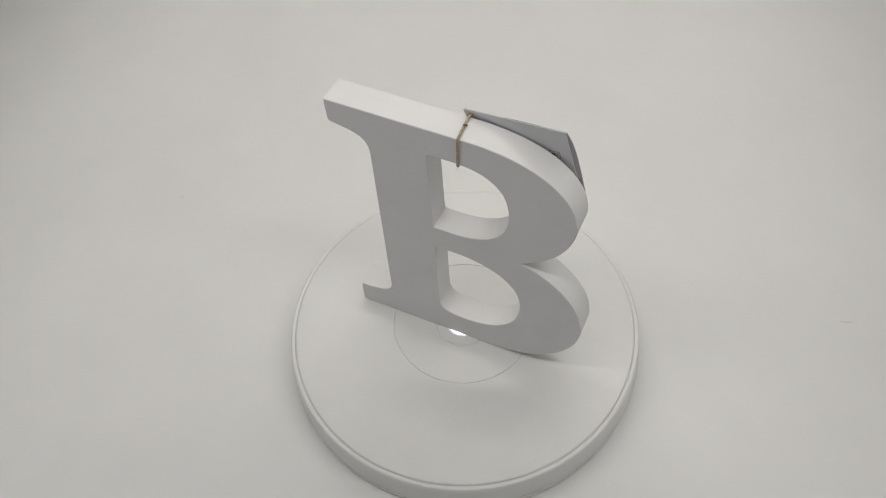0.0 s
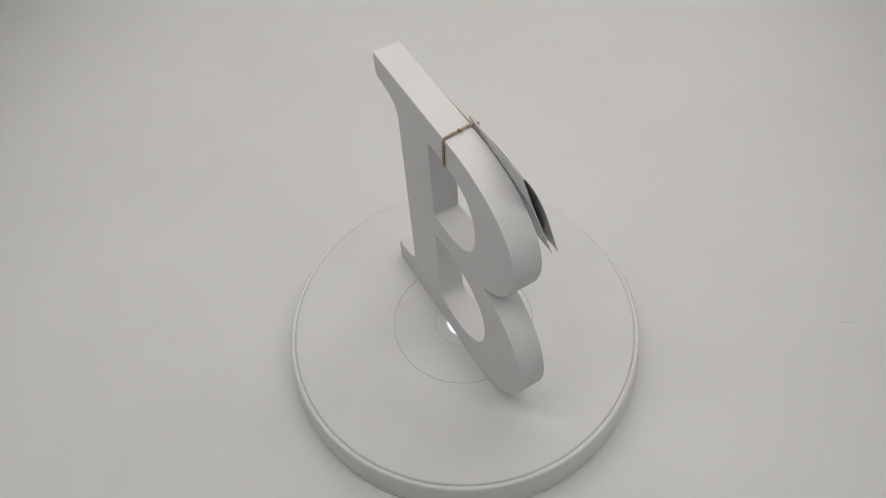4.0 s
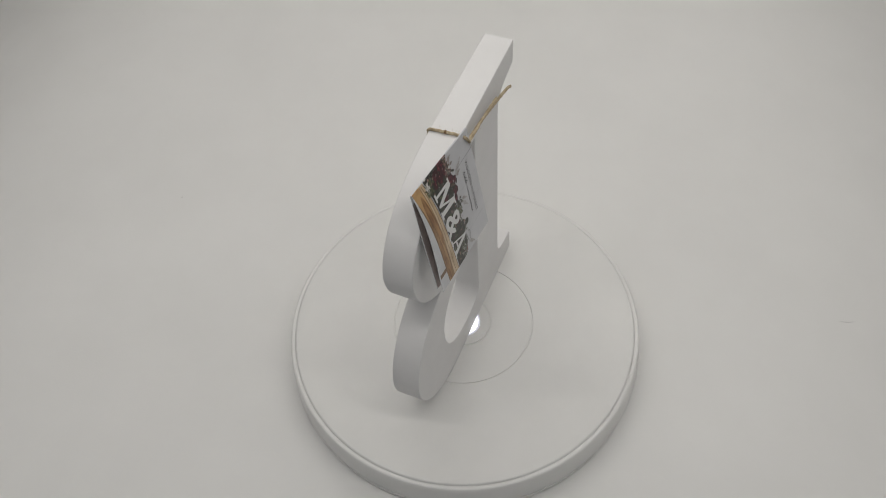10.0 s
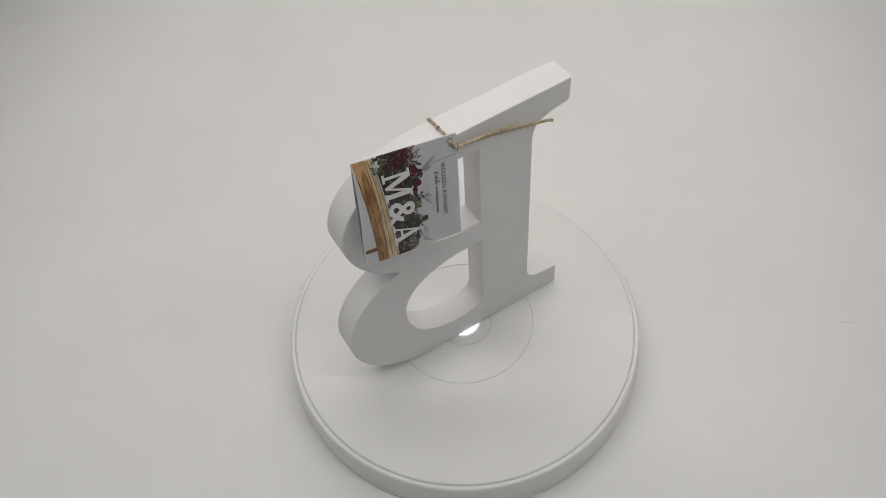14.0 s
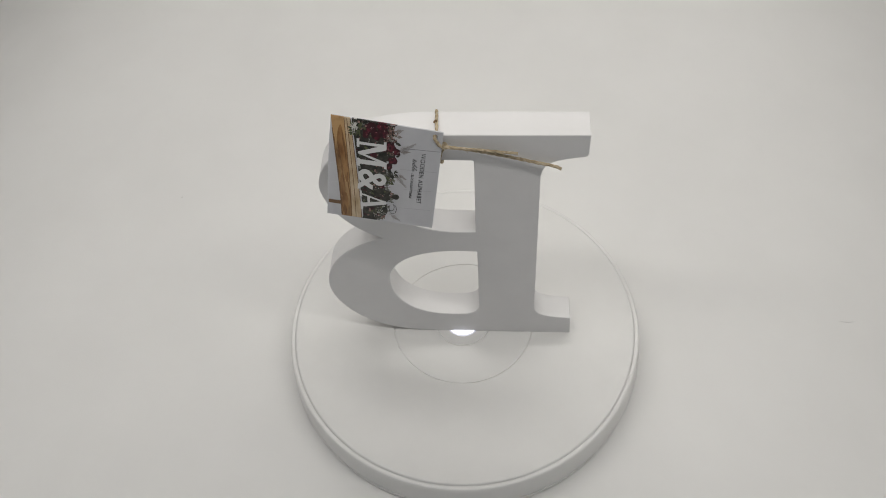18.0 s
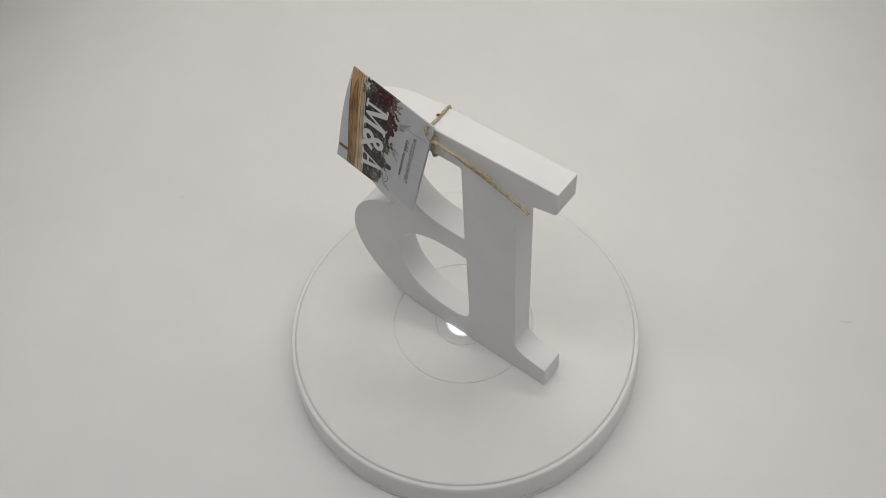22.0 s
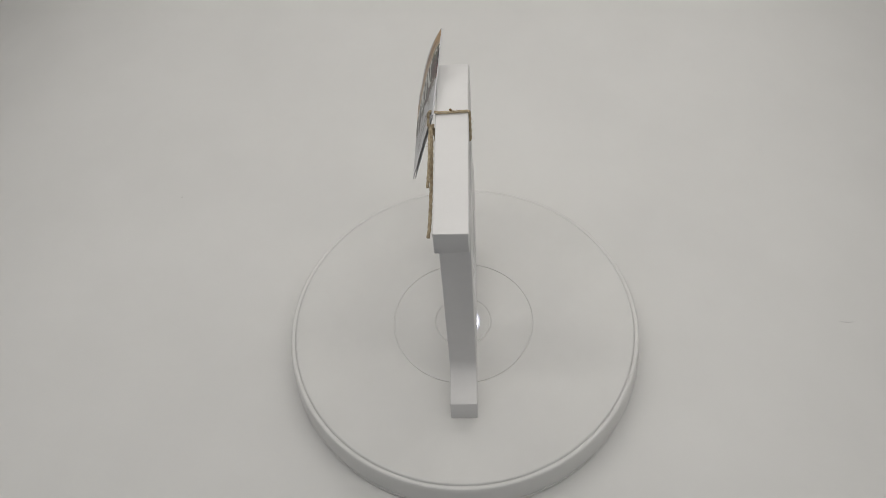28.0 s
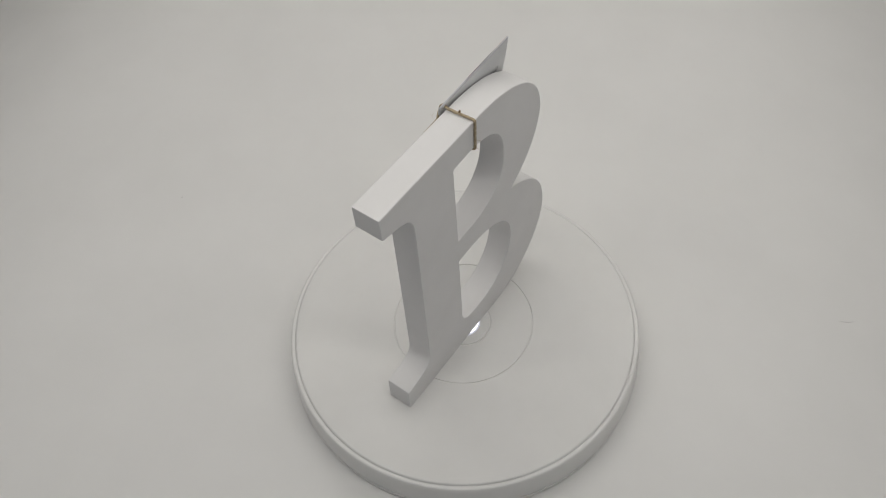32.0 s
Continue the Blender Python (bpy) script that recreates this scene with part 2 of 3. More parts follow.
def letter_outlines():
    """The capital's outer line and its two counters, in millimetres: across and up."""
    outer = [(-58.9, 163.4), (-20, 163.35)]
    outer += bezier((10, 163.3), (36, 163.2), (61.0, 152.5), (62.4, 127), 40)
    outer += bezier((62.4, 127), (61.6, 113), (53, 97), (36.8, 89.0), 30)
    outer += bezier((36.8, 89.0), (52, 84), (69.6, 70.5), (70.5, 46), 36)
    outer += bezier((70.5, 46), (70.5, 27), (55, 0), (18, 0), 40)
    outer += [(18, 0), (-20, 0), (-60.7, 0), (-61.0, 0.4), (-60.5, 15.0), (-60.2, 15.6)]
    outer += bezier((-59.6, 15.9), (-50, 17.0), (-40.3, 17.6), (-40.1, 27), 14)
    outer += [(-40.1, 27), (-39.6, 80)]
    outer += bezier((-39.1, 134), (-39.0, 146), (-44, 147), (-55.5, 149.3), 16)
    outer += bezier((-55.5, 149.3), (-57.6, 149.6), (-58.9, 149.7), (-59.1, 151.2), 6)
    outer += [(-59.1, 151.2), (-59.1, 163.1)]
    upper = [(-8.6, 147.0)] + bezier((2, 147.3), (18, 147.3), (30, 141), (30, 121), 30)
    upper += bezier((30, 121), (30, 104), (18, 94.8), (0, 94.8), 30)
    upper += [(0, 94.8), (-8.9, 94.8), (-9.4, 95.2), (-9.6, 146.0), (-9.3, 146.7)]
    lower = [(-9.4, 78.5)] + bezier((0, 78.8), (18.5, 78.8), (37, 70.5), (37, 50), 30)
    lower += bezier((37, 50), (37, 32), (26, 18.3), (5, 18.3), 30)
    lower += bezier((5, 18.3), (-3, 18.3), (-9.9, 19.5), (-9.9, 28), 14)
    lower += [(-9.9, 28), (-9.8, 78.1)]
    return outer, upper, lower


def inset(loop, d):
    """Move a closed line to its right by d."""
    out = []
    n = len(loop)
    for i in range(n):
        a, b, c = Vector(loop[i - 1]), Vector(loop[i]), Vector(loop[(i + 1) % n])
        t1, t2 = (b - a).normalized(), (c - b).normalized()
        n1, n2 = Vector((t1.y, -t1.x)), Vector((t2.y, -t2.x))
        k = n1 + n2
        k = k / max(0.6, k.length_squared / 2) if k.length > 1e-6 else n1
        out.append(tuple(b + k * d))
    return out


def build_letter():
    bm = bmesh.new()
    caps = {-1: [], 1: []}
    soft = 0.35
    for k, loop in enumerate(letter_outlines()):
        shrunk = inset(loop, soft if k == 0 else -soft)
        n = len(loop)
        rings = []
        for line, y in ((shrunk, FRONT_Y), (loop, FRONT_Y + soft * 0.001), (loop, BACK_Y - soft * 0.001), (shrunk, BACK_Y)):
            rings.append([bm.verts.new((x * 0.001, y + LEAN * z * 0.001, z * 0.001)) for x, z in line])
        for a, b in zip(rings, rings[1:]):
            for i in range(n):
                j = (i + 1) % n
                f = bm.faces.new((a[i], a[j], b[j], b[i]))
                f.smooth = True
        caps[-1].append(rings[0])
        caps[1].append(rings[3])
    for side in (-1, 1):
        edges = []
        for ring in caps[side]:
            for i in range(len(ring)):
                edges.append(bm.edges.get((ring[i], ring[(i + 1) % len(ring)])))
        bmesh.ops.triangle_fill(bm, use_beauty=True, use_dissolve=False, edges=edges, normal=(0, side, 0))
    bmesh.ops.recalc_face_normals(bm, faces=bm.faces)
    for f in bm.faces:
        if abs(f.normal.y) > 0.99:
            f.smooth = False
    for e in bm.edges:
        if len(e.link_faces) == 2 and e.calc_face_angle(0) > radians(28):
            e.smooth = False
    ob = link_mesh("wooden_letter", bm, PAINT, smooth=None)
    return tagged(ob, "white painted wooden capital letter standing on the turntable", "letter")


LETTER = build_letter()


# ---- the folded tag ----
TAG_TL, TAG_TR = Vector((0.0498, 0.0041, 0.1733)), Vector((0.0026, 0.0077, 0.1662))
TAG_BL, TAG_BR = Vector((0.0574, 0.0184, 0.1242)), Vector((0.0099, 0.0203, 0.1163))
BACK_BL, BACK_BR = Vector((0.0569, 0.0152, 0.1242)), Vector((0.0096, 0.0190, 0.1165))
OUT = ((TAG_BL - TAG_TL).cross(TAG_TR - TAG_TL)).normalized()
OUT = OUT if OUT.y > 0 else -OUT
TAG_HOLE = (0.935, 0.044)


FOLD_R = 0.00045


def belly(u, v):
    return v * (1 - v) ** 1.6 * (0.0090 * (1 - u) ** 1.2 + 0.0020)


def card_point(u, v, low_left, low_right):
    top = TAG_TL.lerp(TAG_TR, u)
    low = low_left.lerp(low_right, u)
    return top.lerp(low, v) + (low - top).normalized() * FOLD_R * (1 - v)


def front_at(u, v, lift=0.0):
    return card_point(u, v, TAG_BL, TAG_BR) + OUT * (belly(u, v) + FOLD_R * (1 - v) + lift)


def back_at(u, v, lift=0.0):
    return card_point(u, v, BACK_BL, BACK_BR) - OUT * (0.22 * belly(u, v) + FOLD_R * (1 - v) + lift)


def fold_at(u, v, lift=0.0):
    """Over the fold: v runs from the front edge to the back edge."""
    top = TAG_TL.lerp(TAG_TR, u)
    down = (TAG_BL.lerp(TAG_BR, u) - top).normalized()
    a = math.pi * v
    return top + down * FOLD_R + (OUT * math.cos(a) - down * math.sin(a)) * (FOLD_R + lift)


def fold_mesh():
    bm = bmesh.new()
    rows = []
    for lift in (0.0, -0.0003):
        rows.append([[bm.verts.new(fold_at(i / 40, k / 8, lift)) for i in range(41)] for k in range(9)])
    for g in rows:
        for k in range(8):
            for i in range(40):
                bm.faces.new((g[k][i], g[k][i + 1], g[k + 1][i + 1], g[k + 1][i]))
    for k in range(8):
        for i in (0, 40):
            bm.faces.new((rows[0][k][i], rows[0][k + 1][i], rows[1][k + 1][i], rows[1][k][i]))
    return bm


def panel_mesh(at, thick, n=40):
    """A card with a punched hole, as a skin of two sides with a rim."""
    bm = bmesh.new()
    hu, hv = TAG_HOLE
    us = sorted({i / n for i in range(n + 1) if abs(i / n - hu) > 0.036} | {hu - 0.036, hu, hu + 0.036})
    vs = sorted({i / n for i in range(n + 1) if abs(i / n - hv) > 0.034} | {hv - 0.034, hv, hv + 0.034})
    iu, iv = us.index(hu), vs.index(hv)
    sides = []
    for lift in (0.0, -thick):
        g = [[bm.verts.new(at(u, v, lift)) for u in us] for v in vs]
        for j in range(len(vs) - 1):
            for i in range(len(us) - 1):
                if i in (iu - 1, iu) and j in (iv - 1, iv):
                    continue
                bm.faces.new((g[j][i], g[j][i + 1], g[j + 1][i + 1], g[j + 1][i]))
        around = [(iu + 1, iv), (iu + 1, iv + 1), (iu, iv + 1), (iu - 1, iv + 1), (iu - 1, iv), (iu - 1, iv - 1), (iu, iv - 1), (iu + 1, iv - 1)]
        ring = [bm.verts.new(at(hu + 0.026 * math.cos(math.pi * k / 4), hv + 0.0245 * math.sin(math.pi * k / 4), lift)) for k in range(8)]
        for k in range(8):
            a, b = around[k], around[(k + 1) % 8]
            bm.faces.new((g[a[1]][a[0]], g[b[1]][b[0]], ring[(k + 1) % 8], ring[k]))
        bm.verts.remove(g[iv][iu])
        rim = g[0] + [r[-1] for r in g[1:]] + g[-1][-2::-1] + [r[0] for r in g[-2:0:-1]]
        sides.append((rim, ring))
    for a, b in zip(sides[0], sides[1]):
        for i in range(len(a)):
            j = (i + 1) % len(a)
            bm.faces.new((a[i], a[j], b[j], b[i]))
    return bm


class Print:
    """Flat printed shapes laid on the card, each sheet of ink a little above the last."""

    def __init__(self, at, lift):
        self.at, self.lift, self.bm = at, lift, bmesh.new()

    def poly(self, pts):
        self.lift += 2e-8
        f = [self.bm.verts.new(self.at(min(max(u, 0.004), 0.996), min(max(v, 0.004), 0.996), self.lift)) for u, v in pts]
        if len(f) > 4:
            c = self.bm.verts.new(self.at(min(max(sum(p[0] for p in pts) / len(pts), 0.004), 0.996), min(max(sum(p[1] for p in pts) / len(pts), 0.004), 0.996), self.lift))
            for i in range(len(f)):
                self.bm.faces.new((f[i], f[(i + 1) % len(f)], c))
        else:
            self.bm.faces.new(f)

    def band(self, left, right, v0, v1, n=40):
        """A band down the card between two edges given as functions of v."""
        self.lift += 2e-8
        rows = []
        for i in range(n + 1):
            v = v0 + (v1 - v0) * i / n
            rows.append([self.bm.verts.new(self.at(left(v) + (right(v) - left(v)) * k / 4, v, self.lift)) for k in range(5)])
        for a, b in zip(rows, rows[1:]):
            for k in range(4):
                self.bm.faces.new((a[k], a[k + 1], b[k + 1], b[k]))

    def line(self, pts, width):
        """A thin stroke through points, widths in card units."""
        for (u0, v0), (u1, v1) in zip(pts, pts[1:]):
            d = Vector((u1 - u0, v1 - v0))
            if d.length < 1e-6:
                continue
            q = Vector((-d.y, d.x)).normalized() * width / 2
            self.poly([(u0 + q.x, v0 + q.y), (u1 + q.x, v1 + q.y), (u1 - q.x, v1 - q.y), (u0 - q.x, v0 - q.y)])

    def blob(self, rng, u, v, ru, rv, turn=0.0, n=8, rough=0.3):
        pts = []
        for k in range(n):
            a = 2 * math.pi * k / n
            r = 1 + rng.uniform(-rough, rough)
            x, y = r * ru * math.cos(a), r * rv * math.sin(a)
            pts.append((u + x * math.cos(turn) - y * math.sin(turn), v + x * math.sin(turn) + y * math.cos(turn)))
        self.poly(pts)

    def done(self, name, mat, parent, label=""):
        return part(name, self.bm, mat, parent, label, None)


def text_mesh(words, at, lift, u0, u1, v0, v1, shear=0.0, spacing=1.0, bold=0.0):
    """Words of the built-in font laid down the card: reading goes with v, the letters' tops point to u1."""
    cu = bpy.data.curves.new("words", "FONT")
    cu.body, cu.shear, cu.space_character, cu.offset, cu.resolution_u = words, shear, spacing, bold, 3
    ob = new("words", cu)
    bpy.context.view_layer.update()
    me = bpy.data.meshes.new_from_object(ob.evaluated_get(bpy.context.evaluated_depsgraph_get()))
    bpy.data.objects.remove(ob)
    bpy.data.curves.remove(cu)
    bm = bmesh.new()
    bm.from_mesh(me)
    bpy.data.meshes.remove(me)
    xs = [v.co.x for v in bm.verts]
    ys = [v.co.y for v in bm.verts]
    x0, x1, y0, y1 = min(xs), max(xs), min(ys), max(ys)
    for v in bm.verts:
        v.co = at(u0 + (u1 - u0) * (v.co.y - y0) / (y1 - y0), v0 + (v1 - v0) * (v.co.x - x0) / (x1 - x0), lift)
    return bm


# slab letters in a unit square: across the reading direction, up
GLYPH_M = [[(0.0, 0.0), (0.30, 0.0), (0.30, 0.09), (0.0, 0.09)], [(0.70, 0.0), (1.0, 0.0), (1.0, 0.09), (0.70, 0.09)],
           [(0.0, 0.91), (0.26, 0.91), (0.26, 1.0), (0.0, 1.0)], [(0.74, 0.91), (1.0, 0.91), (1.0, 1.0), (0.74, 1.0)],
           [(0.10, 0.05), (0.20, 0.05), (0.20, 0.95), (0.10, 0.95)], [(0.74, 0.05), (0.91, 0.05), (0.91, 0.95), (0.74, 0.95)],
           [(0.10, 0.98), (0.30, 0.98), (0.56, 0.20), (0.46, 0.04)], [(0.46, 0.04), (0.53, 0.04), (0.84, 0.96), (0.74, 0.96)]]
GLYPH_A = [[(0.0, 0.0), (0.32, 0.0), (0.32, 0.09), (0.0, 0.09)], [(0.60, 0.0), (1.0, 0.0), (1.0, 0.09), (0.60, 0.09)],
           [(0.12, 0.05), (0.21, 0.05), (0.50, 0.92), (0.44, 1.0)], [(0.66, 0.05), (0.88, 0.05), (0.58, 1.0), (0.40, 1.0)],
           [(0.24, 0.28), (0.72, 0.28), (0.70, 0.38), (0.28, 0.38)]]


# joined handwriting: strokes in units of the small letters' height, and each letter's advance
HAND = {
    "t": ([(0.0, 0.1), (0.25, 1.9), (0.2, 0.2), (0.4, 0.0), (0.65, 0.3)], 0.6),
    "a": ([(0.75, 0.85), (0.35, 1.0), (0.05, 0.4), (0.3, 0.0), (0.7, 0.7), (0.75, 0.95), (0.7, 0.15), (0.9, 0.0), (1.1, 0.3)], 1.0),
    "b": ([(0.0, 0.3), (0.35, 1.6), (0.3, 2.1), (0.1, 1.8), (0.05, 0.2), (0.4, 0.0), (0.65, 0.5), (0.4, 0.85), (0.9, 0.7)], 0.85),
    "l": ([(0.0, 0.2), (0.4, 1.6), (0.35, 2.1), (0.15, 1.8), (0.1, 0.3), (0.3, 0.0), (0.6, 0.3)], 0.55),
    "e": ([(0.0, 0.3), (0.5, 0.6), (0.45, 0.95), (0.1, 0.8), (0.05, 0.25), (0.35, 0.0), (0.8, 0.3)], 0.75),
    "c": ([(0.6, 0.8), (0.35, 1.0), (0.05, 0.6), (0.1, 0.15), (0.4, 0.0), (0.8, 0.3)], 0.75),
    "s": ([(0.0, 0.2), (0.45, 1.05), (0.4, 0.7), (0.6, 0.35), (0.35, 0.0), (0.05, 0.1), (0.8, 0.25)], 0.75),
    "o": ([(0.45, 0.95), (0.1, 0.7), (0.1, 0.15), (0.45, 0.0), (0.7, 0.5), (0.45, 0.95), (0.95, 0.8)], 0.9),
    "r": ([(0.0, 0.3), (0.15, 1.05), (0.5, 0.85), (0.4, 0.2), (0.55, 0.0), (0.8, 0.3)], 0.7),
    "i": ([(0.0, 0.3), (0.25, 0.95), (0.2, 0.15), (0.35, 0.0), (0.6, 0.3)], 0.5),
}


def wood_left(v):
    return 0.002 + 0.20 * v - 0.062 * v * v


def wood_right(v):
    return 0.117 + 0.175 * v - 0.06 * v * v


def rail_right(v):
    return 0.175 + 0.21 * v - 0.053 * v * v


def bloom_edge(v):
    """How far the printed flowers reach across the card."""
    stops = ((0, 0.60), (0.1, 0.59), (0.2, 0.62), (0.3, 0.60), (0.4, 0.60), (0.5, 0.61), (0.6, 0.575), (0.71, 0.62), (0.8, 0.59), (0.9, 0.57), (1, 0.52))
    for (v0, e0), (v1, e1) in zip(stops, stops[1:]):
        if v <= v1:
            return e0 + (e1 - e0) * (v - v0) / (v1 - v0)
    return stops[-1][1]


class Bouquet:
    """Printed flowers in layers of ink: each call lays one leaf or flower on the layers that it needs."""

    def __init__(self, e, rng):
        layers = (("leaf_shadow", LEAF_DARK, 2.0, "printed dark foliage"), ("printed_grey_leaf", LEAF_GREY, 2.5, "printed grey-green leaves"), ("printed_leaf", LEAF, 2.8, "printed green leaves"),
                  ("printed_round_leaf", LEAF_DARK, 3.1, "printed dark round leaves"), ("printed_dark_rose", ROSE_DARK, 3.4, "printed dark burgundy petals"), ("printed_blush_petal", BLUSH, 3.7, "printed blush petals"),
                  ("printed_rose", ROSE, 4.0, "printed burgundy roses"), ("printed_rose_light", ROSE_PALE, 4.3, "pale rims of the printed roses"), ("printed_white_flower", CREAM, 4.6, "printed cream flowers"),
                  ("printed_twig", TWIG, 4.9, "printed feathery grey-brown sprigs"))
        self.rng, self.layers = rng, layers
        self.ink = {name: Print(front_at, e * level) for name, mat, level, label in layers}

    def leaf(self, layer, u, v, size, turn, thin=0.42):
        """A pointed leaf, slightly bent."""
        pts = []
        for side in (1, -1):
            for k in range(5):
                t = k / 5 if side == 1 else 1 - k / 5
                x, y = (t - 0.5) * 2 * size, side * size * thin * math.sin(math.pi * t) ** 0.8 + 0.12 * size * math.sin(math.pi * t)
                pts.append((u + x * math.cos(turn) - y * math.sin(turn), v + x * math.sin(turn) + y * math.cos(turn)))
        self.ink[layer].poly(pts)

    def spray(self, layer, u, v, size, count, spread):
        for k in range(count):
            a = self.rng.uniform(0, 2 * math.pi)
            d = spread * math.sqrt(self.rng.random())
            self.leaf(layer, u + d * math.cos(a), v + d * math.sin(a), size * self.rng.uniform(0.6, 1.2), a + self.rng.uniform(-0.5, 0.5), self.rng.uniform(0.3, 0.55))

    def rose(self, u, v, r, lit=4):
        rng = self.rng
        self.ink["printed_dark_rose"].blob(rng, u, v, r * 1.1, r * 1.1, 0, 11, 0.3)
        for k in range(lit):
            a, d = rng.uniform(0, 6.28), r * rng.uniform(0.15, 0.75)
            self.ink["printed_rose"].blob(rng, u + d * math.cos(a), v + d * math.sin(a), r * rng.uniform(0.16, 0.34), r * rng.uniform(0.3, 0.5), a, 8, 0.4)
        for k in range(max(1, lit // 3)):
            a, d = rng.uniform(0, 6.28), r * rng.uniform(0.2, 0.7)
            self.ink["printed_rose_light"].blob(rng, u + d * math.cos(a), v + d * math.sin(a), r * 0.08, r * 0.22, a, 6, 0.4)

    def fluffy(self, u, v, r, layer="printed_blush_petal", n=16):
        """A loose flower of narrow petals."""
        for k in range(n):
            a = 2 * math.pi * k / n + self.rng.uniform(-0.3, 0.3)
            d = r * self.rng.uniform(0.45, 0.85)
            self.leaf(layer, u + d * math.cos(a), v + d * math.sin(a), r * self.rng.uniform(0.2, 0.36), a, 0.34)

    def sprig(self, u, v, du, dv, width):
        twigs = self.ink["printed_twig"]
        twigs.line([(u, v), (u + du * 0.5, v + dv * 0.58), (u + du, v + dv)], 0.0028)
        length = math.hypot(du, dv)
        along, across = (du / length, dv / length), (-dv / length, du / length)
        for i in range(16):
            t = 0.15 + 0.052 * i
            reach = width * (1.1 - t) * self.rng.uniform(0.6, 1.1)
            for side in (-1, 1):
                twigs.line([(u + du * t, v + dv * t), (u + du * t + reach * (along[0] * 0.9 + side * across[0] * 0.7), v + dv * t + reach * (along[1] * 0.9 + side * across[1] * 0.7))], 0.0021)

    def done(self, parent):
        for name, mat, level, label in self.layers:
            self.ink[name].done(name, mat, parent, label)


def build_tag():
    rng = random.Random(7)
    root = tagged(new("gift_tag"), "folded card tag printed with flowers, hung on twine", "tag")
    front = part("front_panel", panel_mesh(front_at, 0.0003), PAPER, root, "printed front of the card", True)
    fold = part("fold", fold_mesh(), PAPER, root, "rounded printed fold of the card", True)
    back = part("back_panel", panel_mesh(back_at, 0.0003), CARD, root, "plain back of the card", True)
    e = 0.00003
    for v, a, b, w, mat in ((0.185, 0.66, 0.99, 0.0048, INK_SOFT), (0.395, 0.65, 0.985, 0.0032, INK_FAINT), (0.60, 0.70, 0.975, 0.0026, INK_FAINT), (0.81, 0.66, 0.96, 0.0026, INK_FAINT), (0.63, 0.012, 0.10, 0.004, INK_PALE), (0.42, 0.012, 0.07, 0.004, INK_PALE)):
        ink = Print(front_at, e)
        for i in range(8):
            t0, t1 = i / 8, (i + 1) / 8
            ink.line([(a + (b - a) * t0, v + 0.015 - 0.018 * t0), (a + (b - a) * t1, v + 0.015 - 0.018 * t1)], w)
        ink.done("plank_line", mat, front, "thin printed plank joint")
    for name, mat, u0, u1, v0, v1 in (("fold_wood", WOOD, 0.0, 0.117, 0.0, 0.3), ("fold_rail", RAIL, 0.117, 0.175, 0.0, 0.3), ("fold_leaf", LEAF_DARK, 0.19, 0.59, 0.0, 0.4),
                                      ("fold_flower", CREAM, 0.205, 0.232, 0.0, 0.4), ("fold_rose", ROSE, 0.42, 0.50, 0.0, 0.4), ("fold_petal", BLUSH, 0.53, 0.575, 0.0, 0.4)):
        ink = Print(fold_at, e if mat is LEAF_DARK or u0 < 0.18 else e * 1.6)
        ink.band(lambda v: u0, lambda v: u1, v0, v1, 10)
        ink.done(name, mat, fold, "print carried over the fold")
    bar = Print(front_at, e)
    bar.band(lambda v: 0.012, lambda v: wood_left(v), 0.832, 0.872, 4)
    bar.done("table_leg", WOOD_DARK, front, "printed brown bar under the table edge")
    wood = Print(front_at, e * 1.2)
    wood.band(wood_left, wood_right, 0.0, 0.996)
    wood.done("table_edge", WOOD, front, "printed brown wooden table edge")
    def streak(ink, from_left, from_right, v0, v1):
        """A tapering stain along the printed wood; the sides are shares of the wood's width."""
        wave = rng.uniform(0, 6)

        def side(share, v):
            taper = math.sin(math.pi * min(max((v - v0) / (v1 - v0), 0), 1)) ** 0.6
            middle = (from_left + from_right) / 2 + 0.06 * math.sin(14 * v + wave)
            return wood_left(v) + (wood_right(v) - wood_left(v)) * (middle + (share - (from_left + from_right) / 2) * taper)

        ink.band(lambda v: side(from_left, v), lambda v: side(from_right, v), v0, v1, 24)

    for level, mat, stains in ((1.35, WOOD_MID, ((0.3, 0.98, 0.06, 0.50), (0.1, 0.6, 0.52, 0.80), (0.05, 0.75, 0.72, 0.99), (0.5, 0.95, 0.40, 0.62))),
                               (1.5, WOOD_DEEP, ((0.72, 0.88, 0.10, 0.40), (0.3, 0.38, 0.2, 0.5), (0.05, 0.2, 0.62, 0.96), (0.45, 0.55, 0.42, 0.72), (0.2, 0.5, 0.86, 0.99), (0.85, 0.95, 0.5, 0.9)))):
        grain = Print(front_at, e * level)
        for stain in stains:
            streak(grain, *stain)
        grain.done("wood_stain", mat, front, "darker brown stain in the printed wood")
    rail = Print(front_at, e * 1.6)
    rail.band(wood_right, rail_right, 0.0, 0.996)
    rail.done("table_rail", RAIL, front, "printed pale wooden rail")
    dark = Print(front_at, e * 1.8)
    for f in (0.0, 0.42, 0.95):
        dark.band(lambda v: wood_right(v) + f * (rail_right(v) - wood_right(v)) - 0.002, lambda v: wood_right(v) + f * (rail_right(v) - wood_right(v)) + 0.004, 0.004, 0.996)
    dark.band(lambda v: wood_left(v) - 0.004, lambda v: wood_left(v) + 0.006 + 0.004 * math.sin(40 * v), 0.1, 0.99)
    dark.done("rail_lines", WOOD_DARK, front, "dark printed lines in the wood")

    flowers = Bouquet(e, rng)
    ground = flowers.ink["leaf_shadow"]
    ground.band(lambda v: rail_right(v) + 0.012, lambda v: bloom_edge(v) - 0.075, 0.0, 0.996, 60)
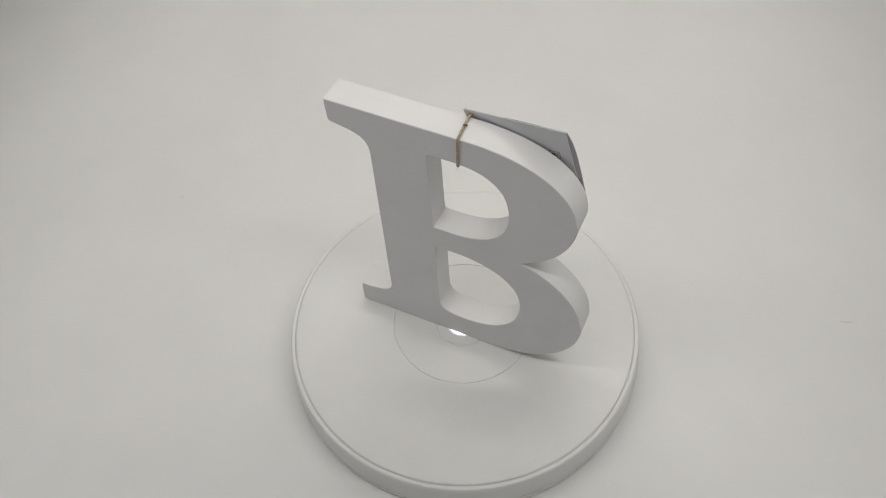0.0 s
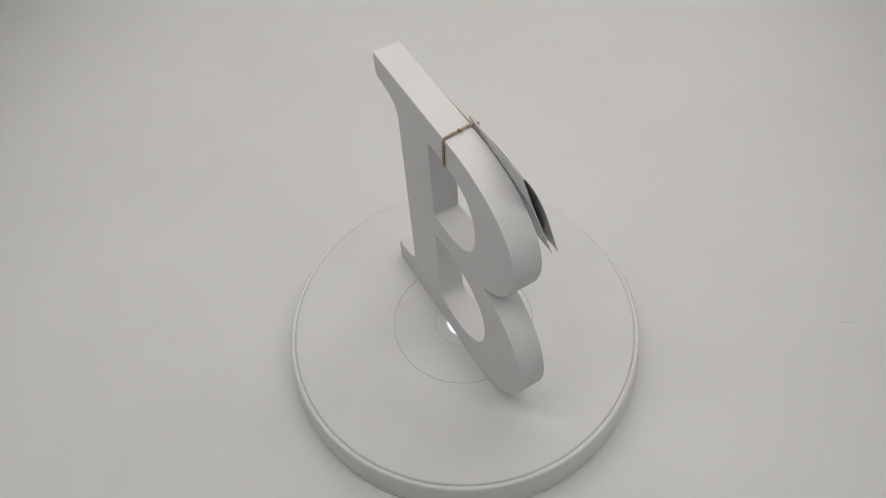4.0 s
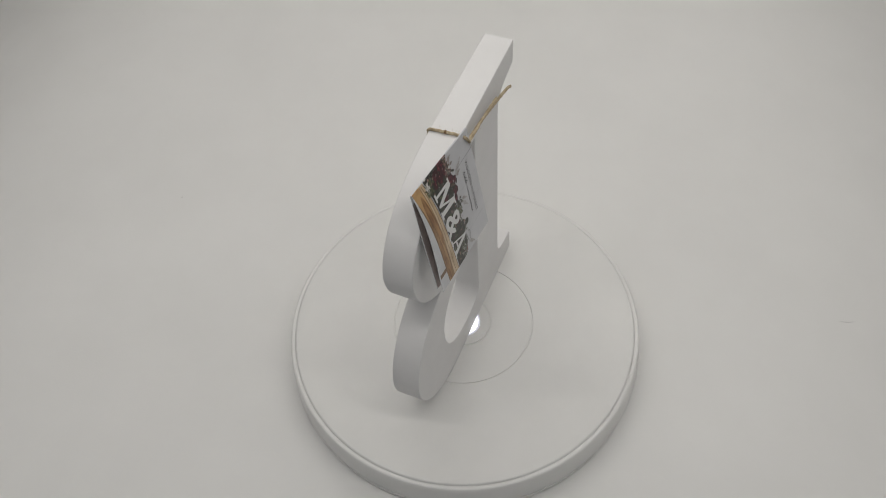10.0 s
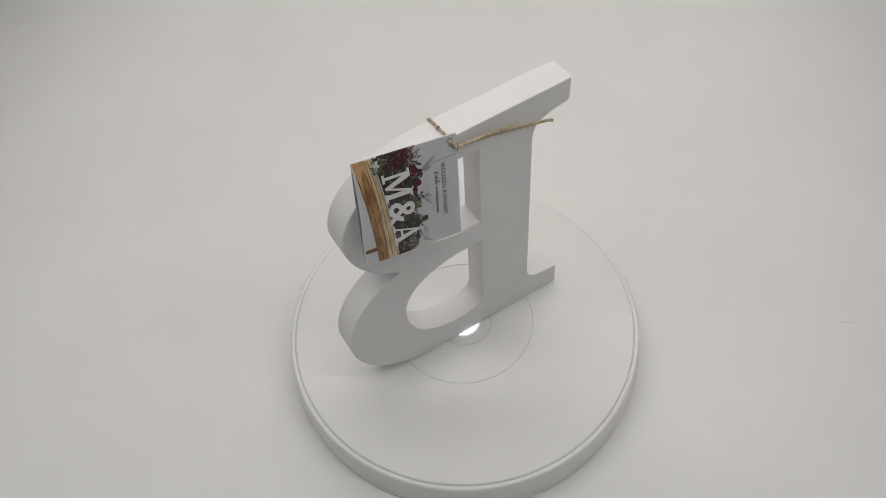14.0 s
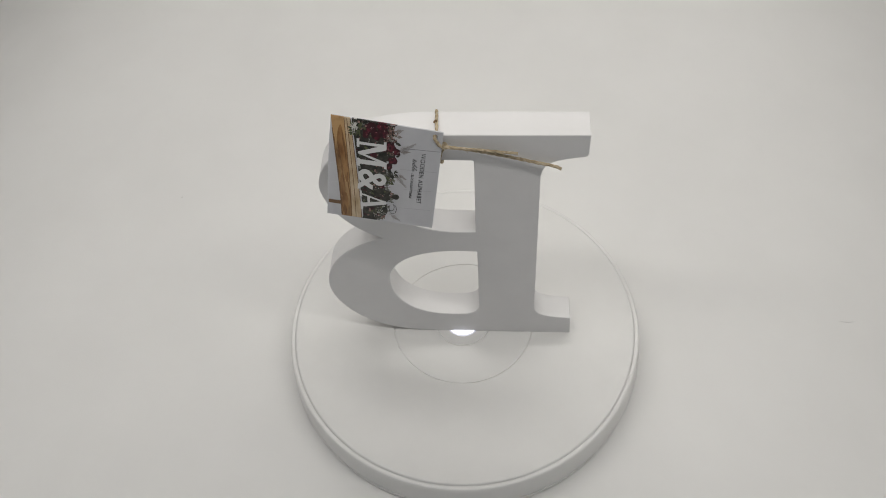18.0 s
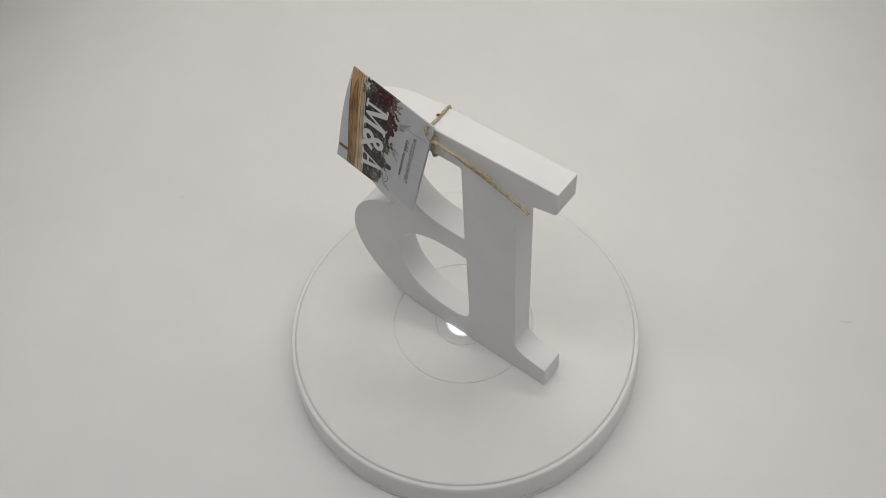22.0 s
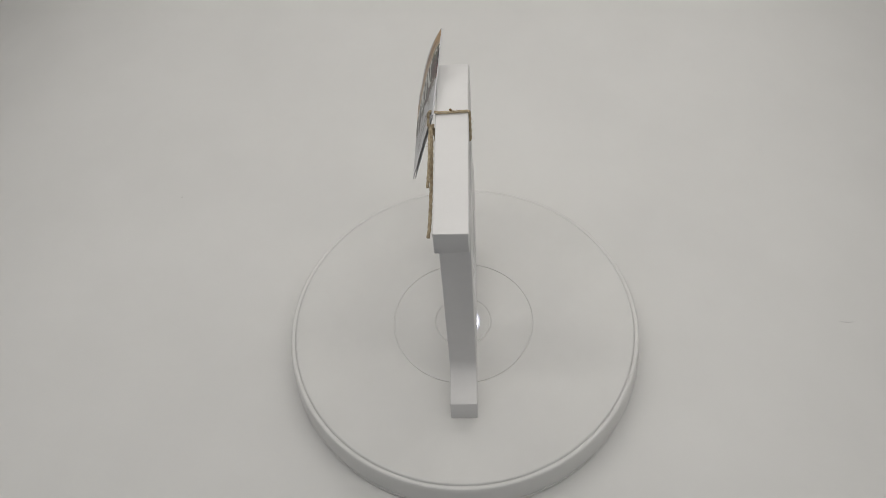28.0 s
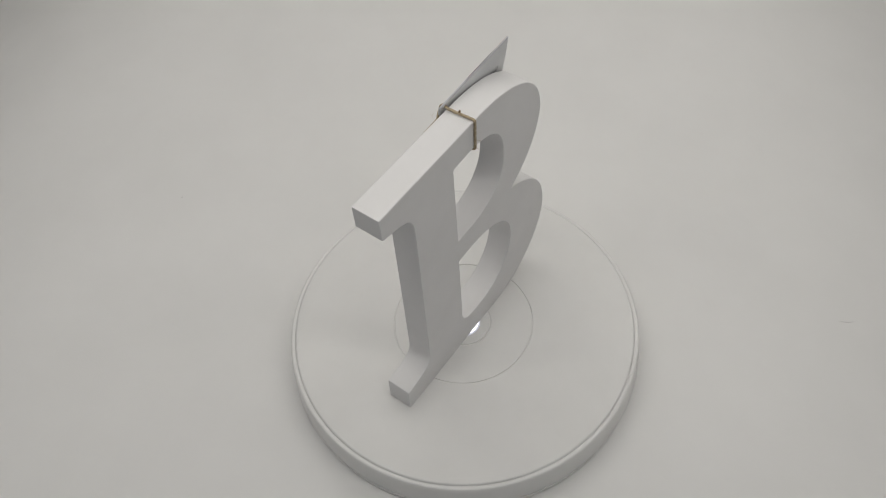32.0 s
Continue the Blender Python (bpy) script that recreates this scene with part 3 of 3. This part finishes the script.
    for i in range(150):
        v = rng.uniform(0.01, 0.985)
        flowers.leaf("leaf_shadow", bloom_edge(v) - rng.uniform(0.03, 0.10), v, rng.uniform(0.018, 0.04), rng.uniform(-0.9, 0.9), 0.5)
    # leaves and stems behind the initials
    for i in range(70):
        v = rng.uniform(0.02, 0.98)
        lo = rail_right(v) + 0.03
        flowers.leaf(rng.choice(("printed_grey_leaf", "printed_leaf", "printed_round_leaf", "printed_dark_rose", "printed_dark_rose")), lo + (bloom_edge(v) - 0.05 - lo) * rng.random(), v, rng.uniform(0.012, 0.028), rng.uniform(0, 3.1), rng.uniform(0.3, 0.55))
    # small mixed petals and pale specks through the bouquet
    for layer, count, size in (("printed_blush_petal", 46, 0.011), ("printed_white_flower", 20, 0.0075), ("printed_leaf", 60, 0.013), ("printed_grey_leaf", 60, 0.013), ("printed_rose_light", 4, 0.008)):
        for i in range(count):
            v = rng.uniform(0.01, 0.985)
            lo = rail_right(v) + 0.03
            u = lo + (bloom_edge(v) - lo) * rng.random() ** 0.6
            flowers.leaf(layer, u, v, size * rng.uniform(0.6, 1.4), rng.uniform(0, 3.1), rng.uniform(0.35, 0.8))
    # white flower among green leaves beside the rail
    flowers.spray("printed_leaf", 0.235, 0.085, 0.026, 26, 0.065)
    flowers.spray("printed_grey_leaf", 0.25, 0.07, 0.02, 12, 0.06)
    flowers.ink["printed_white_flower"].blob(rng, 0.215, 0.06, 0.017, 0.026, 0, 9, 0.35)
    flowers.fluffy(0.215, 0.06, 0.042, "printed_white_flower", 18)
    flowers.fluffy(0.208, 0.105, 0.022, "printed_white_flower", 8)
    # burgundy flowers along the top
    for u, v, r in ((0.36, 0.045, 0.05), (0.41, 0.11, 0.045), (0.325, 0.11, 0.035)):
        flowers.rose(u, v, r, 1)
    for u, v, r in ((0.46, 0.03, 0.045), (0.485, 0.095, 0.034)):
        flowers.rose(u, v, r, 3)
    flowers.leaf("printed_round_leaf", 0.30, 0.105, 0.045, 1.2, 0.6)
    flowers.leaf("printed_round_leaf", 0.345, 0.14, 0.035, 0.6, 0.55)
    flowers.fluffy(0.375, 0.05, 0.012, "printed_white_flower", 6)
    for u, v, r in ((0.545, 0.035, 0.036), (0.585, 0.075, 0.03), (0.535, 0.105, 0.034), (0.575, 0.135, 0.026), (0.505, 0.145, 0.026)):
        flowers.fluffy(u, v, r)
    flowers.fluffy(0.555, 0.15, 0.018, "printed_white_flower", 7)
    # roses beside the first initial
    for u, v, r in ((0.55, 0.205, 0.042), (0.505, 0.22, 0.035), (0.605, 0.245, 0.033), (0.575, 0.335, 0.036), (0.55, 0.40, 0.028)):
        flowers.rose(u, v, r, 6)
    for u, v, r in ((0.49, 0.60, 0.035), (0.44, 0.53, 0.03), (0.40, 0.30, 0.03), (0.36, 0.62, 0.03)):
        flowers.rose(u, v, r, 2)
    flowers.leaf("printed_round_leaf", 0.615, 0.165, 0.026, 0.4, 0.6)
    flowers.leaf("printed_round_leaf", 0.62, 0.28, 0.022, -0.6, 0.5)
    flowers.fluffy(0.57, 0.27, 0.016, "printed_blush_petal", 8)
    flowers.fluffy(0.585, 0.385, 0.012, "printed_white_flower", 6)
    # pale-edged leaves beside the ampersand
    flowers.spray("printed_round_leaf", 0.585, 0.46, 0.024, 12, 0.045)
    flowers.spray("printed_grey_leaf", 0.585, 0.50, 0.02, 16, 0.05)
    flowers.spray("printed_leaf", 0.56, 0.54, 0.02, 12, 0.045)
    for u, v in ((0.60, 0.47), (0.575, 0.52), (0.56, 0.49), (0.60, 0.53), (0.59, 0.64), (0.57, 0.665), (0.60, 0.68)):
        flowers.fluffy(u, v, 0.011, "printed_white_flower", 5)
    # round leaf, looping vine and white flower beside the last initial
    flowers.ink["printed_round_leaf"].blob(rng, 0.632, 0.71, 0.033, 0.03, 0, 12, 0.06)
    flowers.spray("printed_round_leaf", 0.56, 0.70, 0.03, 10, 0.05)
    flowers.spray("printed_grey_leaf", 0.58, 0.75, 0.018, 10, 0.035)
    vine = flowers.ink["printed_round_leaf"]
    for cu, cv, ru, rv in ((0.615, 0.85, 0.034, 0.052), (0.60, 0.83, 0.026, 0.04)):
        vine.line([(cu + ru * math.cos(a * 0.4), cv + rv * math.sin(a * 0.4)) for a in range(-3, 10)], 0.0045)
    flowers.leaf("printed_round_leaf", 0.545, 0.868, 0.045, 1.2, 0.62)
    flowers.spray("printed_round_leaf", 0.42, 0.93, 0.035, 22, 0.075)
    flowers.spray("printed_leaf", 0.44, 0.92, 0.02, 14, 0.07)
    flowers.spray("printed_grey_leaf", 0.48, 0.95, 0.02, 10, 0.05)
    flowers.fluffy(0.492, 0.895, 0.03, "printed_white_flower", 12)
    flowers.fluffy(0.46, 0.945, 0.018, "printed_white_flower", 8)
    for u, v, du, dv, w in ((0.61, 0.255, 0.165, -0.12, 0.05), (0.63, 0.24, 0.10, -0.015, 0.035), (0.61, 0.47, 0.115, 0.125, 0.04), (0.63, 0.46, 0.09, 0.05, 0.03), (0.585, 0.905, 0.115, 0.07, 0.035), (0.57, 0.06, 0.08, -0.03, 0.03), (0.59, 0.10, 0.055, -0.005, 0.025)):
        flowers.sprig(u, v, du, dv, w)
    flowers.done(front)
    letters = Print(front_at, e * 6)
    for glyph, u0, u1, v0, v1 in ((GLYPH_M, 0.253, 0.520, 0.163, 0.428), (GLYPH_A, 0.305, 0.548, 0.688, 0.892)):
        for quad in glyph:
            letters.poly([(u0 + 0.0 + (u1 - u0) * y + 0.02 * (x - 0.5), v0 + (v1 - v0) * x) for x, y in quad])
    letters.done("printed_initial", LETTER_INK, front, "large white printed slab letters")
    amp = text_mesh("&", front_at, e * 7, 0.274, 0.536, 0.452, 0.676, 0, 1, 0.018)
    part("printed_ampersand", amp, LETTER_INK, front, "large white printed ampersand", None)
    part("printed_words", text_mesh("WOODEN ALPHABET", front_at, e * 3, 0.826, 0.868, 0.222, 0.748, 0, 1.12, 0.0), INK, front, "dark grey printed capitals", None)
    script = Print(front_at, e * 3)
    pen = 0.0
    strokes = []
    for ch in "table accessories":
        if ch == " ":
            pen += 0.7
            continue
        line, step = HAND[ch]
        strokes.append([(pen + x, y) for x, y in line])
        if ch == "t":
            strokes.append([(pen - 0.1, 1.25), (pen + 0.55, 1.35)])
        pen += step
    for line in strokes:
        soft = smooth_path([(x * 1000, y * 1000, 0) for x, y in line], 0.16)
        script.line([(0.757 + 0.021 * p.y, 0.286 + (0.415 / pen) * (p.x + 0.3 * p.y)) for p in soft], 0.0036)
    script.done("printed_script", INK, front, "dark grey printed handwriting")
    lining = Print(back_at, -0.0003 - e)
    lining.band(lambda v: 0.004, lambda v: 0.9, 0.08, 0.996)
    lining.done("inner_print", LINING, back, "dark grey-brown printed inside of the card")
    icon = Print(back_at, e)
    cu, cv, r = 0.165, 0.36, 0.05
    icon.line([(cu - r, cv - r), (cu + r, cv - r), (cu + r, cv + r), (cu - r, cv + r), (cu - r, cv - r)], 0.008)
    icon.done("printed_frame", INK_SOFT, back, "small grey printed frame")
    part("printed_mark", text_mesh("B", back_at, e * 1.5, cu - 0.028, cu + 0.028, cv - 0.02, cv + 0.02), INK, back, "small printed capital letter", None)
    return root


TAG = build_tag()


# ---- the twine ----
def rope(bm, path, radius, strands=3, pitch=0.0105, sides=6):
    """Strands twisted round a path."""
    normal = Vector((0.3, 0.5, 0.81))
    frames = []
    for i, p in enumerate(path):
        t = (path[min(i + 1, len(path) - 1)] - path[max(i - 1, 0)]).normalized()
        normal = (normal - t * normal.dot(t)).normalized()
        frames.append((p, normal.copy(), t.cross(normal)))
    length = 0.0
    turns = [0.0]
    for a, b in zip(path, path[1:]):
        length += (b - a).length
        turns.append(2 * math.pi * length / pitch)
    r = radius * (0.60 if strands > 1 else 1.0)
    off = radius * (0.46 if strands > 1 else 0.0)
    for s in range(strands):
        last = None
        for (p, n, b), w in zip(frames, turns):
            a = w + 2 * math.pi * s / strands
            c = p + (n * math.cos(a) + b * math.sin(a)) * off
            k = r * (1 + 0.24 * noise.noise(p * 900 + Vector((s * 7, 0, 0))))
            ring = [bm.verts.new(c + (n * math.cos(2 * math.pi * j / sides) + b * math.sin(2 * math.pi * j / sides)) * k) for j in range(sides)]
            if last:
                for j in range(sides):
                    bm.faces.new((last[j], last[(j + 1) % sides], ring[(j + 1) % sides], ring[j]))
            else:
                bm.faces.new(ring[::-1])
            last = ring
        bm.faces.new(last)


def hair(bm, path, r):
    rope(bm, path, r, 1, 1.0, 4)


def build_twine():
    rng = random.Random(3)
    root = tagged(new("twine"), "brown jute twine tied round the letter's top bar", "twine")
    loop = bmesh.new()
    rope(loop, smooth_path([(6.4, 9.0, 163.4), (6.3, 7.8, 164.2), (6.1, 6.8, 164.2), (5.9, 4.5, 164.2), (6.1, 0, 164.1), (6.5, -6.3, 164.05), (6.6, -7.4, 163.7), (6.6, -7.85, 162.8),
                            (6.3, -7.9, 158), (6.1, -7.95, 149), (6.1, -7.8, 147.0), (5.9, -6.6, 146.3), (4.8, 0, 146.3), (4.2, 6.4, 146.3), (4.8, 7.3, 147.2), (5.2, 7.5, 149), (4.4, 7.9, 156)]), 0.00068)
    part("loop", loop, TWINE, root, "", True)
    knot = bmesh.new()
    rope(knot, smooth_path([(6.4, 7.6, 164.4), (6.3, 9.6, 163.8), (4.9, 10.0, 161.0), (3.5, 9.8, 159.2), (2.3, 9.2, 158.2), (2.0, 8.2, 158.9), (2.9, 8.0, 159.6), (3.6, 8.7, 158.5), (3.3, 9.1, 157.0), (4.3, 8.1, 154.0), (5.2, 7.6, 150.0)]), 0.00071)
    part("knot", knot, TWINE, root, "", True)
    end_a = bmesh.new()
    rope(end_a, smooth_path([(2.8, 9.0, 158.7), (-3, 8.6, 157.2), (-12, 8.5, 155.3), (-24, 8.6, 152.2), (-36, 8.9, 148.9), (-44, 9.3, 147.0), (-47.6, 9.8, 145.7)]), 0.00075)
    part("loose_end", end_a, TWINE, root, "longer loose end", True)
    end_b = bmesh.new()
    rope(end_b, smooth_path([(2.2, 9.4, 158.4), (-4, 9.5, 158.0), (-12, 9.4, 157.1), (-22, 9.6, 156.0), (-28.7, 9.9, 155.5)]), 0.00064)
    part("loose_end", end_b, TWINE, root, "shorter loose end", True)
    nub = bmesh.new()
    rope(nub, smooth_path([(7.2, 0.6, 164.4), (6.9, 0.2, 164.9), (6.4, 0.0, 165.0), (6.0, 0.2, 164.8)]), 0.0005, 1)
    part("nub", nub, TWINE_DARK, root, "small dark slub", True)
    fuzz = bmesh.new()
    for i in range(26):
        k = rng.random()
        if k < 0.3:
            p = Vector((6.3 + rng.uniform(-0.8, 0.8), rng.uniform(-8, 6), 165.0))
            d = Vector((rng.uniform(-1, 1), rng.uniform(-0.6, 0.6), rng.uniform(0.1, 0.9)))
        elif k < 0.5:
            p = Vector((6.2, -8.7, rng.uniform(146, 163)))
            d = Vector((rng.uniform(-1, 1), rng.uniform(-0.9, -0.1), rng.uniform(-0.6, 0.6)))
        elif k < 0.75:
            p = Vector((rng.uniform(0, 6), 10.2, rng.uniform(156, 164)))
            d = Vector((rng.uniform(-1, 1), rng.uniform(0.1, 0.8), rng.uniform(-0.6, 0.9)))
        else:
            s = rng.random()
            p = Vector((2 - 46 * s, 9.4, 159 - 13 * s))
            d = Vector((rng.uniform(-0.8, 0.8), rng.uniform(-0.1, 0.8), rng.uniform(-1, 1)))
        d = d.normalized() * rng.uniform(0.9, 2.4)
        hair(fuzz, smooth_path([p, p + d * 0.5 + Vector((0, 0, rng.uniform(-0.3, 0.3))), p + d], 0.0007), 0.00003)
    tagged(part("fuzz", fuzz, TWINE, root, "stray pale fibres"), kind="stuff")
    return root


TWINE_THING = build_twine()


# ---- dust on the sheet ----
def build_dust():
    bm = bmesh.new()
    hair(bm, smooth_path([(224.5, -9.0, -23.3), (226.5, -9.4, -23.3), (228.6, -10.2, -23.3), (230.6, -10.0, -23.3), (232.2, -9.6, -23.3)]), 0.00007)
    speck = bmesh.new()
    bmesh.ops.create_icosphere(speck, subdivisions=2, radius=0.00018)
    for v in speck.verts:
        v.co = Vector((v.co.x * 1.6 - 0.186, v.co.y + 0.134, v.co.z * 0.5 + FLOOR_Z + 0.00018))
    tagged(link_mesh("speck", speck, DUST), "tiny grey speck of dust on the white sheet", "dust")
    tagged(link_mesh("fibre", bm, DUST), "tiny dark fibre lying on the white sheet", "dust")


build_dust()


# ---- what turns ----
def motions():
    rows = [(t, pose(0, 0, 0, 0, 0, TURN_0 + TURN_RATE * t)) for t in range(33)]
    for thing in (PLATTER, LETTER, TAG, TWINE_THING):
        walk(thing, rows)


motions()
